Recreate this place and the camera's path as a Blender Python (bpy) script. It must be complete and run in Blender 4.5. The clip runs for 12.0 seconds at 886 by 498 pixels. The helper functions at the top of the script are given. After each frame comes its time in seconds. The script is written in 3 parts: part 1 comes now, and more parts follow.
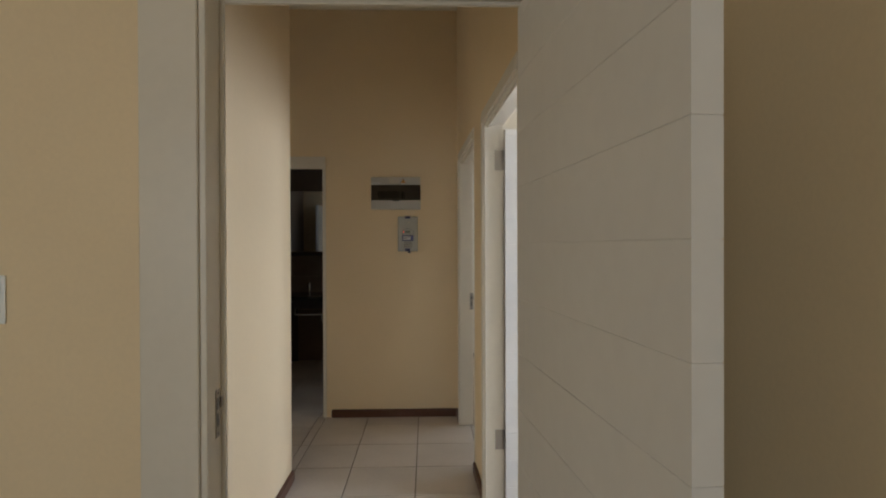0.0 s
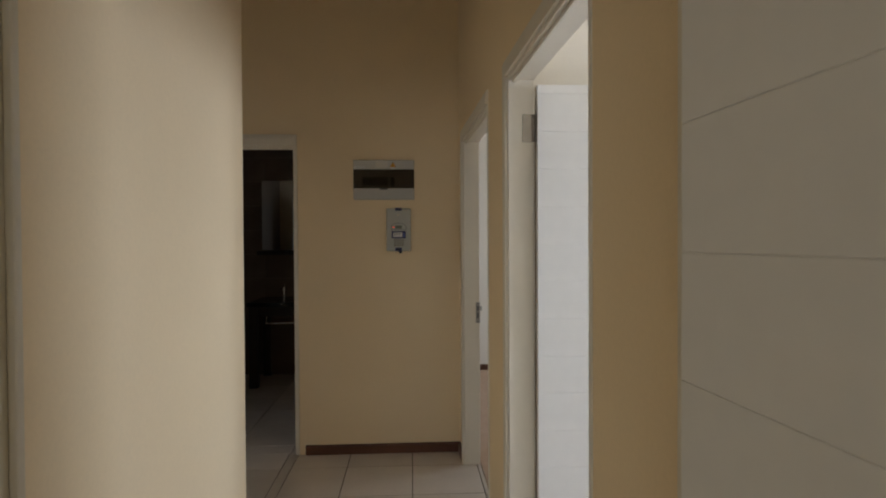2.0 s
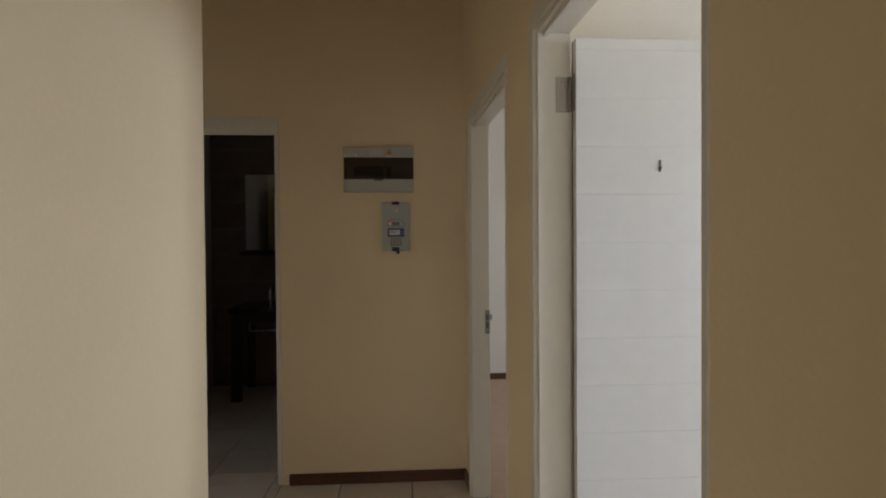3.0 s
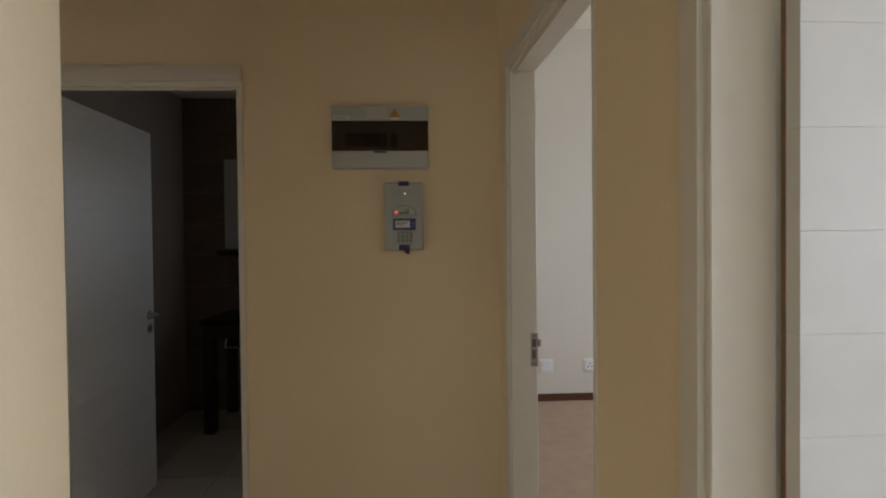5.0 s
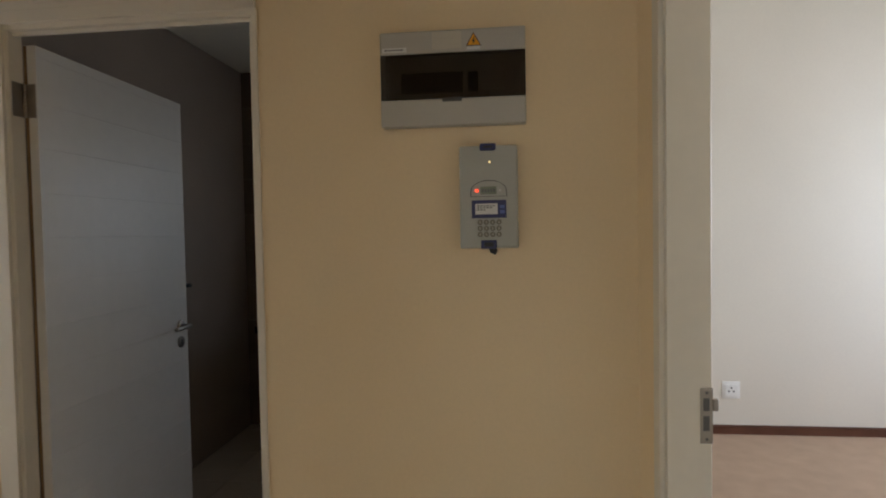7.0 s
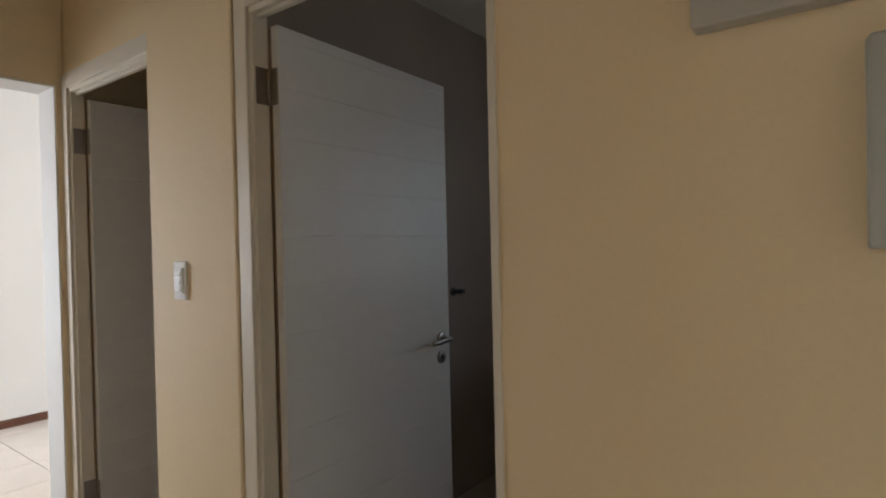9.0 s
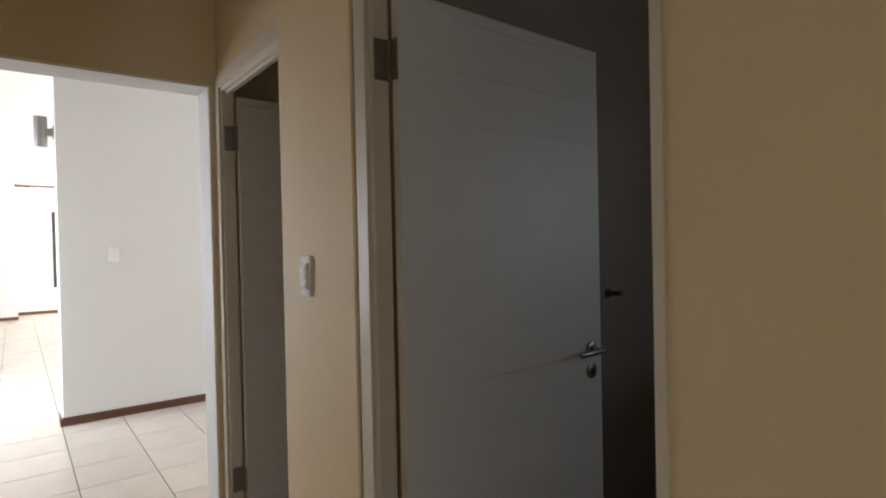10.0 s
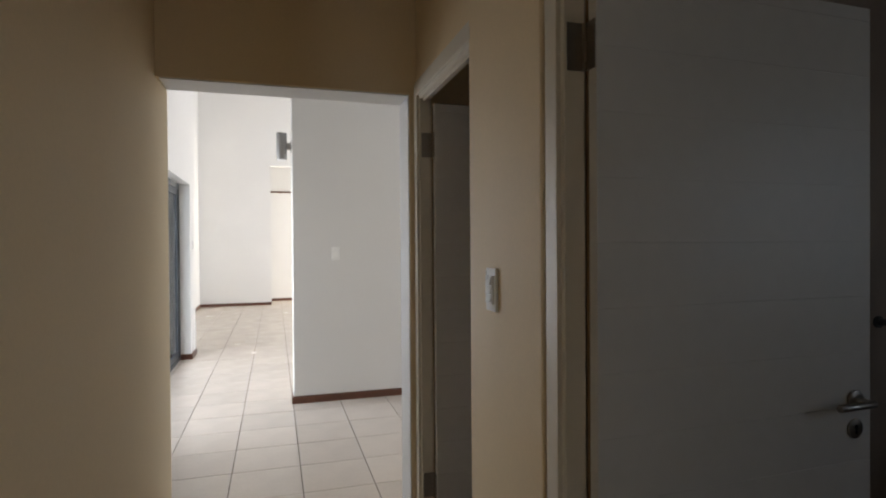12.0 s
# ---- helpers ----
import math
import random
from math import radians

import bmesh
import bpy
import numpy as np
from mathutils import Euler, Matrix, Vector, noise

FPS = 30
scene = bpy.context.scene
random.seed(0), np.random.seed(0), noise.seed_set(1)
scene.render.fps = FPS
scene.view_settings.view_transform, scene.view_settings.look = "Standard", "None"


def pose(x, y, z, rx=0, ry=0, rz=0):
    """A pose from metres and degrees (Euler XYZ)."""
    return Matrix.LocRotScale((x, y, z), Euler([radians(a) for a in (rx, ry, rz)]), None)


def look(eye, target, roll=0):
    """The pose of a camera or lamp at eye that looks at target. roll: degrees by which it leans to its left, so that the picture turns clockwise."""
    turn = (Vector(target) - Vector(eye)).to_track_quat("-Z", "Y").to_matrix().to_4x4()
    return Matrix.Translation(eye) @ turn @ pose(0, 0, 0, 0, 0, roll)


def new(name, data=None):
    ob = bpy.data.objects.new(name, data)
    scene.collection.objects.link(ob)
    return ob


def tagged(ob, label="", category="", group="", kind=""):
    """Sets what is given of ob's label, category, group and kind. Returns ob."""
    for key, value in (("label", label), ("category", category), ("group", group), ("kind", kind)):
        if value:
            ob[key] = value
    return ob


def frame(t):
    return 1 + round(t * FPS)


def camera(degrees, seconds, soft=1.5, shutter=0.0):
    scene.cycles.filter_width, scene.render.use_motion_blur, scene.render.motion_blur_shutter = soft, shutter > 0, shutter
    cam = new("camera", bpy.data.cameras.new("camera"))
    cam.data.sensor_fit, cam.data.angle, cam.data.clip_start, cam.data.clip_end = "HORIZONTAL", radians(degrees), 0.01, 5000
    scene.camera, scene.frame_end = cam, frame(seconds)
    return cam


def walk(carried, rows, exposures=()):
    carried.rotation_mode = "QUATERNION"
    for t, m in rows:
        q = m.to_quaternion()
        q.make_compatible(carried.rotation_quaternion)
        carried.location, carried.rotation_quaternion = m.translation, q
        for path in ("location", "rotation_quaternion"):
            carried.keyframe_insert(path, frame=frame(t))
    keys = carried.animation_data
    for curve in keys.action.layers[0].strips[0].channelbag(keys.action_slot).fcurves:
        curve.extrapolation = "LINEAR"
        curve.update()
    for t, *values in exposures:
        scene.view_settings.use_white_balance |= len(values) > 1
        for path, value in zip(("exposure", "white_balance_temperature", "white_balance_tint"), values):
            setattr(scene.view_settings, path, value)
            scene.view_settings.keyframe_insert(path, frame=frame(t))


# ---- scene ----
cam = camera(76.8, 12.0, soft=2.0)
PATH = [
    (0, (0.463, -4.622, 1.409), (0.523, -2.623, 1.398), -0.2),
    (0.5, (0.436, -4.429, 1.436), (0.506, -2.43, 1.418), -0.2),
    (1, (0.419, -4.229, 1.434), (0.5, -2.23, 1.412), -0.3),
    (1.5, (0.421, -3.999, 1.439), (0.517, -2.002, 1.415), -0.3),
    (2, (0.4, -3.782, 1.43), (0.511, -1.785, 1.402), -0.3),
    (2.5, (0.396, -3.558, 1.425), (0.507, -1.561, 1.402), -0.2),
    (3, (0.374, -3.305, 1.425), (0.504, -1.309, 1.395), -0.4),
    (5, (0.347, -2.4, 1.41), (0.455, -0.403, 1.375), -0.6),
    (5.5, (0.35, -2.183, 1.421), (0.452, -0.187, 1.357), -0.8),
    (6, (0.348, -1.929, 1.413), (0.419, 0.068, 1.348), -0.7),
    (6.5, (0.349, -1.778, 1.409), (0.347, 0.221, 1.343), -0.8),
    (7, (0.353, -1.594, 1.416), (0.135, 0.393, 1.352), -1.0),
    (7.5, (0.338, -1.447, 1.397), (-0.164, 0.489, 1.344), -1.0),
    (9.5, (0.157, -0.841, 1.384), (-1.242, 0.588, 1.363), -1.3),
    (10, (0.079, -0.738, 1.379), (-1.507, 0.479, 1.354), -1.2),
    (10.5, (-0.002, -0.651, 1.395), (-1.707, 0.394, 1.369), -1.1),
    (11, (-0.041, -0.62, 1.41), (-1.84, 0.254, 1.387), -0.8),
    (11.5, (-0.058, -0.605, 1.419), (-1.929, 0.102, 1.395), -0.7),
    (12, (-0.051, -0.621, 1.416), (-1.966, -0.044, 1.398), -0.4),
]
walk(cam, [(t, look(eye, target, roll)) for t, eye, target, roll in PATH],
     [(0, 0.84), (1.5, 0.78), (3.2, 0.52), (4.8, 0.66), (5.5, 0.92), (6.5, 1.08), (7.5, 1.26), (9.4, 1.30), (10.0, 0.93), (10.6, 0.68), (11.2, 0.38), (12, 0.26)])

# ---- light ----
world = bpy.data.worlds.new("world")
scene.world = world
world.use_nodes = True
wn = world.node_tree.nodes
sky = wn.new("ShaderNodeTexSky")
sky.sky_type, sky.sun_disc = "NISHITA", False
sky.sun_elevation, sky.sun_rotation = radians(48), radians(-84)
wn["Background"].inputs["Strength"].default_value = 0.12
world.node_tree.links.new(sky.outputs[0], wn["Background"].inputs["Color"])

sun_data = bpy.data.lights.new("sun", "SUN")
sun_data.energy, sun_data.angle, sun_data.color = 3.0, radians(0.5), (1.0, 0.94, 0.84)
sun = new("sun", sun_data)
sun.matrix_world = look((-30, 3, 34), (0, 0, 0))


def area_light(name, eye, target, width, height, power, colour):
    """A rectangular area lamp, for daylight at openings and for added fill."""
    d = bpy.data.lights.new(name, "AREA")
    d.shape, d.size, d.size_y, d.energy, d.color = "RECTANGLE", width, height, power, colour
    ob = new(name, d)
    ob.matrix_world = look(eye, target)
    return ob


area_light("daylight_bedroom", (4.34, 1.0, 1.6), (1.2, 1.0, 0.7), 1.7, 1.4, 25, (0.74, 0.83, 1.0))
area_light("daylight_second_room", (3.34, -2.45, 1.55), (-0.38, -1.6, 0.15), 0.85, 1.2, 27, (0.70, 0.80, 1.0))
area_light("daylight_first_room", (-0.9, -7.94, 1.55), (-0.9, 0, 1.5), 1.5, 1.2, 15, (0.80, 0.90, 1.0))
area_light("daylight_sliding_door", (-6.0, -2.4, 1.3), (-6.0, 5, 0.9), 3.0, 2.2, 110, (0.84, 0.89, 1.0))
# unseen right-hand opening, its lamp added to light the far wall
area_light("daylight_living_far", (-11.0, 4.44, 1.6), (-11.0, -5, 1.2), 2.9, 2.3, 235, (0.91, 0.93, 1.0))
# added to brighten the dividing wall, from an unseen opening beside it
area_light("daylight_living_near", (-3.9, 4.44, 1.6), (-4.6, 0.5, 1.0), 1.6, 2.0, 42, (0.84, 0.89, 1.0))
# warm fill added at the alcove's closed end wall, where no window is
area_light("daylight_alcove", (-14.5, 2.86, 1.8), (-14.5, -3, 1.4), 0.7, 2.0, 150, (1.0, 0.91, 0.76))

area_light("daylight_bathroom", (0.30, 2.43, 1.5), (-1.0, 0.4, 0.7), 0.45, 1.0, 1.75, (0.66, 0.79, 1.0))

# ---- materials ----


def mat(name, colour, rough=0.6, metal=0.0, vary=0.06, scale=3.0, fine=60.0, bump=0.0, spec=0.5, per=0.0):
    """A surface whose colour drifts at two scales, with fine relief; per: difference from piece to piece."""
    m = bpy.data.materials.new(name)
    m.use_nodes = True
    nt = m.node_tree
    n, l = nt.nodes, nt.links
    b = n["Principled BSDF"]
    b.inputs["Roughness"].default_value, b.inputs["Metallic"].default_value = rough, metal
    b.inputs["Specular IOR Level"].default_value = spec
    co = n.new("ShaderNodeTexCoord")
    big, small = n.new("ShaderNodeTexNoise"), n.new("ShaderNodeTexNoise")
    for t, s in ((big, scale), (small, fine)):
        t.inputs["Scale"].default_value, t.inputs["Detail"].default_value = s, 5
        l.new(co.outputs["Object"], t.inputs["Vector"])
    add = n.new("ShaderNodeMath")
    add.operation = "MULTIPLY_ADD"
    l.new(small.outputs[0], add.inputs[0])
    add.inputs[1].default_value = 0.5
    l.new(big.outputs[0], add.inputs[2])
    ramp = n.new("ShaderNodeMapRange")
    ramp.inputs[1].default_value, ramp.inputs[2].default_value = 0.45, 1.05
    ramp.inputs[3].default_value, ramp.inputs[4].default_value = 1 - vary, 1 + vary
    l.new(add.outputs[0], ramp.inputs[0])
    tone = ramp.outputs[0]
    if per:
        info = n.new("ShaderNodeObjectInfo")
        pm = n.new("ShaderNodeMapRange")
        pm.inputs[3].default_value, pm.inputs[4].default_value = 1 - per, 1 + per
        l.new(info.outputs["Random"], pm.inputs[0])
        mul = n.new("ShaderNodeMath")
        mul.operation = "MULTIPLY"
        l.new(tone, mul.inputs[0])
        l.new(pm.outputs[0], mul.inputs[1])
        tone = mul.outputs[0]
    sc = n.new("ShaderNodeVectorMath")
    sc.operation = "SCALE"
    sc.inputs[0].default_value = colour
    l.new(tone, sc.inputs["Scale"])
    l.new(sc.outputs[0], b.inputs["Base Color"])
    rr = n.new("ShaderNodeMapRange")
    rr.inputs[3].default_value, rr.inputs[4].default_value = max(0.02, rough - 0.08), min(1, rough + 0.08)
    l.new(big.outputs[0], rr.inputs[0])
    l.new(rr.outputs[0], b.inputs["Roughness"])
    if bump:
        bp = n.new("ShaderNodeBump")
        bp.inputs["Strength"].default_value, bp.inputs["Distance"].default_value = bump, 0.004
        l.new(add.outputs[0], bp.inputs["Height"])
        l.new(bp.outputs[0], b.inputs["Normal"])
    return m


def plain(name, colour, rough=0.5, metal=0.0, emit=0.0):
    m = bpy.data.materials.new(name)
    m.use_nodes = True
    b = m.node_tree.nodes["Principled BSDF"]
    b.inputs["Base Color"].default_value = (*colour, 1)
    b.inputs["Roughness"].default_value, b.inputs["Metallic"].default_value = rough, metal
    if emit:
        b.inputs["Emission Color"].default_value, b.inputs["Emission Strength"].default_value = (*colour, 1), emit
    return m


def glass(name, tint, rough=0.02):
    """A thin pane: mostly clear, with a gloss that grows at a slant."""
    m = bpy.data.materials.new(name)
    m.use_nodes = True
    n, l = m.node_tree.nodes, m.node_tree.links
    n.remove(n["Principled BSDF"])
    tr, gl = n.new("ShaderNodeBsdfTransparent"), n.new("ShaderNodeBsdfGlossy")
    mx, fr = n.new("ShaderNodeMixShader"), n.new("ShaderNodeFresnel")
    tr.inputs[0].default_value = (*tint, 1)
    gl.inputs["Roughness"].default_value = rough
    fr.inputs[0].default_value = 1.45
    l.new(fr.outputs[0], mx.inputs[0])
    l.new(tr.outputs[0], mx.inputs[1])
    l.new(gl.outputs[0], mx.inputs[2])
    l.new(mx.outputs[0], n["Material Output"].inputs[0])
    return m


CREAM = mat("cream_wall_paint", (0.88, 0.705, 0.455), 0.62, vary=0.05, scale=1.3, fine=90, bump=0.12)
PALE = mat("pale_wall_paint", (0.78, 0.73, 0.64), 0.6, vary=0.04, scale=1.2, fine=90, bump=0.12)
WHITEWALL = mat("white_wall_paint", (0.75, 0.74, 0.715), 0.6, vary=0.03, scale=1.2, fine=90, bump=0.12)
CEIL = mat("ceiling_paint", (0.88, 0.83, 0.70), 0.8, vary=0.03, scale=1.5, fine=80, bump=0.06)
WHITECEIL = mat("white_ceiling_paint", (0.84, 0.82, 0.78), 0.8, vary=0.03, scale=1.5, fine=80, bump=0.06)
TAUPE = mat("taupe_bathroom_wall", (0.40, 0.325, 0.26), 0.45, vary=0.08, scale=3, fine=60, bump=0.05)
GLOSSWHITE = mat("white_enamel", (0.78, 0.715, 0.60), 0.34, vary=0.04, scale=2.5, fine=35, bump=0.02)
DOORWHITE = mat("white_door_paint", (0.76, 0.735, 0.69), 0.40, vary=0.05, scale=1.7, fine=24, bump=0.07)
TILE = mat("beige_floor_tile", (0.62, 0.545, 0.465), 0.24, vary=0.06, scale=4, fine=45, bump=0.03, per=0.05)
GROUT = mat("dark_grout", (0.09, 0.066, 0.05), 0.9, vary=0.2, scale=8, fine=120, bump=0.2)
CARPET = mat("beige_carpet", (0.47, 0.335, 0.24), 0.95, vary=0.08, scale=9, fine=260, bump=0.9, spec=0.1)
SKIRT = mat("dark_stained_wood", (0.115, 0.045, 0.026), 0.36, vary=0.22, scale=6, fine=70, bump=0.05)
STEEL = mat("satin_steel", (0.36, 0.33, 0.29), 0.34, 1.0, vary=0.08, scale=20, fine=150)
RAWWOOD = mat("raw_brown_wood", (0.26, 0.155, 0.07), 0.7, vary=0.2, scale=5, fine=60)
GREYPLASTIC = mat("grey_plastic", (0.50, 0.48, 0.43), 0.42, vary=0.03, scale=6, fine=120, bump=0.03)
METERGREY = mat("pale_grey_plastic", (0.45, 0.455, 0.41), 0.42, vary=0.03, scale=8, fine=120, bump=0.03)
SMOKE = glass("smoked_plastic", (0.58, 0.55, 0.53), 0.06)
KEYGREY = plain("warm_grey_key", (0.20, 0.185, 0.15), 0.5)
NAVY = plain("navy_plastic", (0.02, 0.025, 0.11), 0.4)
BLACK = plain("black_plastic", (0.012, 0.012, 0.014), 0.45)
DARKGREY = plain("dark_grey_plastic", (0.10, 0.10, 0.10), 0.5)
LCD = plain("grey_green_display", (0.22, 0.25, 0.18), 0.25)
PAPER = plain("white_label", (0.72, 0.72, 0.70), 0.55)
YELLOW = plain("warning_yellow", (0.80, 0.36, 0.02), 0.5)
REDLED = plain("red_indicator", (1.0, 0.06, 0.02), 0.4, emit=1.2)
BULB = plain("amber_indicator", (1.0, 0.75, 0.35), 0.4, emit=0.8)
SOCKETWHITE = mat("white_socket_plastic", (0.88, 0.88, 0.86), 0.28, vary=0.02, scale=10, fine=100)
CHROME = plain("chrome", (0.75, 0.75, 0.76), 0.12, 1.0)
GRANITE = mat("black_granite", (0.018, 0.017, 0.016), 0.14, vary=0.5, scale=30, fine=200)
DARKTILE = mat("dark_brown_wall_tile", (0.17, 0.125, 0.095), 0.22, vary=0.14, scale=5, fine=60, bump=0.04, per=0.08)
WENGE = mat("wenge_wood", (0.030, 0.018, 0.012), 0.4, vary=0.3, scale=7, fine=80, bump=0.05)
VENEER = mat("brown_cabinet_board", (0.16, 0.105, 0.07), 0.45, vary=0.15, scale=4, fine=50, bump=0.03)
MIRROR = plain("mirror_silver", (0.88, 0.90, 0.90), 0.015, 1.0)
ALU = mat("charcoal_aluminium", (0.055, 0.062, 0.07), 0.4, 0.4, vary=0.08, scale=12, fine=120)
SCONCEGREY = mat("brushed_grey_metal", (0.36, 0.35, 0.34), 0.42, 0.7, vary=0.05, scale=10, fine=140)
PANE = glass("clear_pane", (0.93, 0.96, 0.96))
PAVING = mat("pale_paving", (0.42, 0.38, 0.33), 0.85, vary=0.12, scale=1.2, fine=30, bump=0.2)
ROD = mat("brown_curtain_rod", (0.13, 0.05, 0.025), 0.4, vary=0.15, scale=8, fine=60)

# ---- builders ----


def box(bm, lo, hi, bevel=0.0, seg=1):
    """A box between two corners, its edges rounded by bevel."""
    r = bmesh.ops.create_cube(bm, size=1)
    c = [(a + b) / 2 for a, b in zip(lo, hi)]
    s = [abs(b - a) for a, b in zip(lo, hi)]
    bmesh.ops.transform(bm, matrix=Matrix.LocRotScale(c, None, s), verts=r["verts"])
    if bevel:
        es = {e for v in r["verts"] for e in v.link_edges}
        bmesh.ops.bevel(bm, geom=list(es), offset=bevel, segments=seg, profile=0.5, affect="EDGES")
    return bm


def cyl(bm, a, b, r, r2=None, seg=20, bevel=0.0):
    """A round bar from a to b."""
    a, b = Vector(a), Vector(b)
    q = (b - a).to_track_quat("Z", "Y").to_matrix().to_4x4()
    m = Matrix.Translation((a + b) / 2) @ q
    g = bmesh.ops.create_cone(bm, cap_ends=True, segments=seg, radius1=r, radius2=r if r2 is None else r2, depth=(b - a).length, matrix=m)
    if bevel:
        caps = [e for e in {e for v in g["verts"] for e in v.link_edges} if any(len(f.verts) > 4 for f in e.link_faces)]
        bmesh.ops.bevel(bm, geom=caps, offset=bevel, segments=2, profile=0.5, affect="EDGES")
    return bm


def prism(bm, pts, z0, z1):
    lo = [bm.verts.new((x, y, z0)) for x, y in pts]
    hi = [bm.verts.new((x, y, z1)) for x, y in pts]
    bm.faces.new(lo[::-1]), bm.faces.new(hi)
    for i in range(len(pts)):
        j = (i + 1) % len(pts)
        bm.faces.new((lo[i], lo[j], hi[j], hi[i]))
    return bm


def part(name, bm, material, parent=None, label="", smooth=False):
    """Links a bmesh as one mesh object, under a thing or a part."""
    me = bpy.data.meshes.new(name)
    bmesh.ops.recalc_face_normals(bm, faces=bm.faces)
    bm.to_mesh(me)
    bm.free()
    me.materials.append(material)
    if smooth:
        me.shade_smooth()
        me.set_sharp_from_angle(angle=radians(35))
    ob = new(name, me)
    if parent:
        ob.parent = parent
    if label:
        tagged(ob, label)
    return ob


def B():
    return bmesh.new()


def thing(name, m=None, label="", category="", group="", kind=""):
    ob = new(name)
    ob.empty_display_size = 0.1
    if m:
        ob.matrix_world = m
    return tagged(ob, label, category, group, kind)


def structure(name, boxes, material, label, category, bevel=0.0):
    bm = B()
    for lo, hi in boxes:
        box(bm, lo, hi, bevel)
    return tagged(part(name, bm, material), label, category, kind="structure")


H = 3.35          # passage ceiling
RW = 0.735        # right wall of the passage
LX, LY = -0.35, -1.228   # corner of the passage's left wall
DH = 2.079        # door openings

# ---- walls ----
T1, T2 = 0.045, 0.095     # partition thicknesses
structure("wall_end", [((-2.80, 0, 0), (-2.44, T1, H)), ((-2.44, 0, DH), (-1.747, T1, H)), ((-1.747, 0, 0), (-1.18, T1, H)),
          ((-1.18, 0, DH), (-0.36, T1, H)), ((-0.36, 0, 0), (RW + T2, T1, H))], CREAM, "cream painted plaster end wall with two doorways", "wall")
structure("wall_between_doors", [((-1.762, -0.014, 0), (-1.255, -0.0005, H))], CREAM, "cream plaster strip between the two doors", "wall", 0.004)
# the passage's right wall runs slightly askew
BEND = -1.35
SIDE = pose(0.722, 0, 0, 0, 0, 2.1) @ pose(-RW, 0, 0)
Y3, W3 = -0.228, 0.925      # bedroom doorway
Y4, W4 = -1.596, 0.925      # side room doorway
structure("wall_right", [((RW, Y3, 0), (RW + T2, -0.0005, H)), ((RW, Y3 - W3, DH), (RW + T2, Y3, H)), ((RW, BEND, 0), (RW + T2, Y3 - W3, H))],
          CREAM, "cream painted passage wall with the bedroom doorway", "wall").matrix_world = SIDE
structure("wall_right_near", [((RW, Y4, 0), (RW + T2, BEND, H)), ((RW, Y4 - W4, DH), (RW + T2, Y4, H)), ((RW, -3.04, 0), (RW + T2, Y4 - W4, H))],
          CREAM, "cream painted passage wall with the side room doorway", "wall").matrix_world = SIDE


def beside(y):
    """The point of the right wall's face at y along it."""
    return (SIDE @ Vector((RW, y, 0))).xy


LE = -1.056             # the passage narrows a little toward the wide opening
bm = prism(B(), [(LX, -3.0), (LX, LY), (-2.69, LE), (-2.69, LE - 0.12), (LX - 0.12, LY - 0.12), (LX - 0.12, -3.0)], 0, H)
es = [e for e in bm.edges if all((v.co.xy - Vector((LX, LY))).length < 1e-4 for v in e.verts)]
bmesh.ops.bevel(bm, geom=es, offset=0.016, segments=4, profile=0.5, affect="EDGES")
tagged(part("wall_left", bm, CREAM), "cream plaster wall with rounded corner", "wall", kind="structure")
EY = -3.03              # passage side of the entry wall
structure("wall_entry", [((-3.2, EY - 0.12, 0), (-0.125, EY, H)), ((-0.125, EY - 0.12, 2.115), (0.785, EY, H)), ((0.785, EY - 0.12, 0), (1.25, EY, H))], CREAM, "cream plaster wall around the first doorway", "wall")
structure("wall_opening", [((-2.69, LE - 0.06, 2.09), (-2.51, -0.0005, H)), ((-2.69, -0.035, 0), (-2.51, -0.0005, 2.09))], CREAM, "plaster header over the wide opening", "wall", 0.003)
structure("trim_opening", [((-2.688, LE, 2.0845), (-2.513, -0.0395, 2.0895)), ((-2.688, -0.0395, 0.066), (-2.513, -0.0355, 2.0895))], WHITEWALL, "white painted reveal of the wide opening", "trim")
structure("ceiling_passage", [((-2.79, -3.15, H), (RW + 0.2, 0.12, H + 0.1))], CEIL, "plain painted passage ceiling", "ceiling")
# first room
structure("wall_first_room", [((1.12, -8.0, 0), (1.22, -3.15, H)), ((-3.2, -8.0, 0), (-3.1, -3.15, H)), ((-3.1, -8.0, 0), (-1.7, -7.9, H)), ((-0.1, -8.0, 0), (1.12, -7.9, H)),
          ((-1.7, -8.0, 0), (-0.1, -7.9, 0.9)), ((-1.7, -8.0, 2.2), (-0.1, -7.9, H))], CREAM, "cream walls of the first room", "wall")
structure("ceiling_first_room", [((-3.2, -8.0, H), (1.22, -3.15, H + 0.1))], CEIL, "plain painted ceiling", "ceiling")
# second room
structure("wall_second_room", [((RW + T2, -1.42, 0), (3.4, -1.32, 3.2)), ((RW + T2 + 0.04, -3.15, 0), (3.4, -3.001, 3.2)), ((3.3, -3.0, 0), (3.4, -2.92, 3.2)), ((3.3, -1.98, 0), (3.4, -1.42, 3.2)),
          ((3.3, -2.92, 0), (3.4, -1.98, 0.9)), ((3.3, -2.92, 2.2), (3.4, -1.98, 3.2))], PALE, "pale walls of the side room", "wall")
structure("ceiling_second_room", [((RW + 0.04, -3.15, 3.2), (3.4, -1.32, 3.3))], CEIL, "plain painted ceiling", "ceiling")
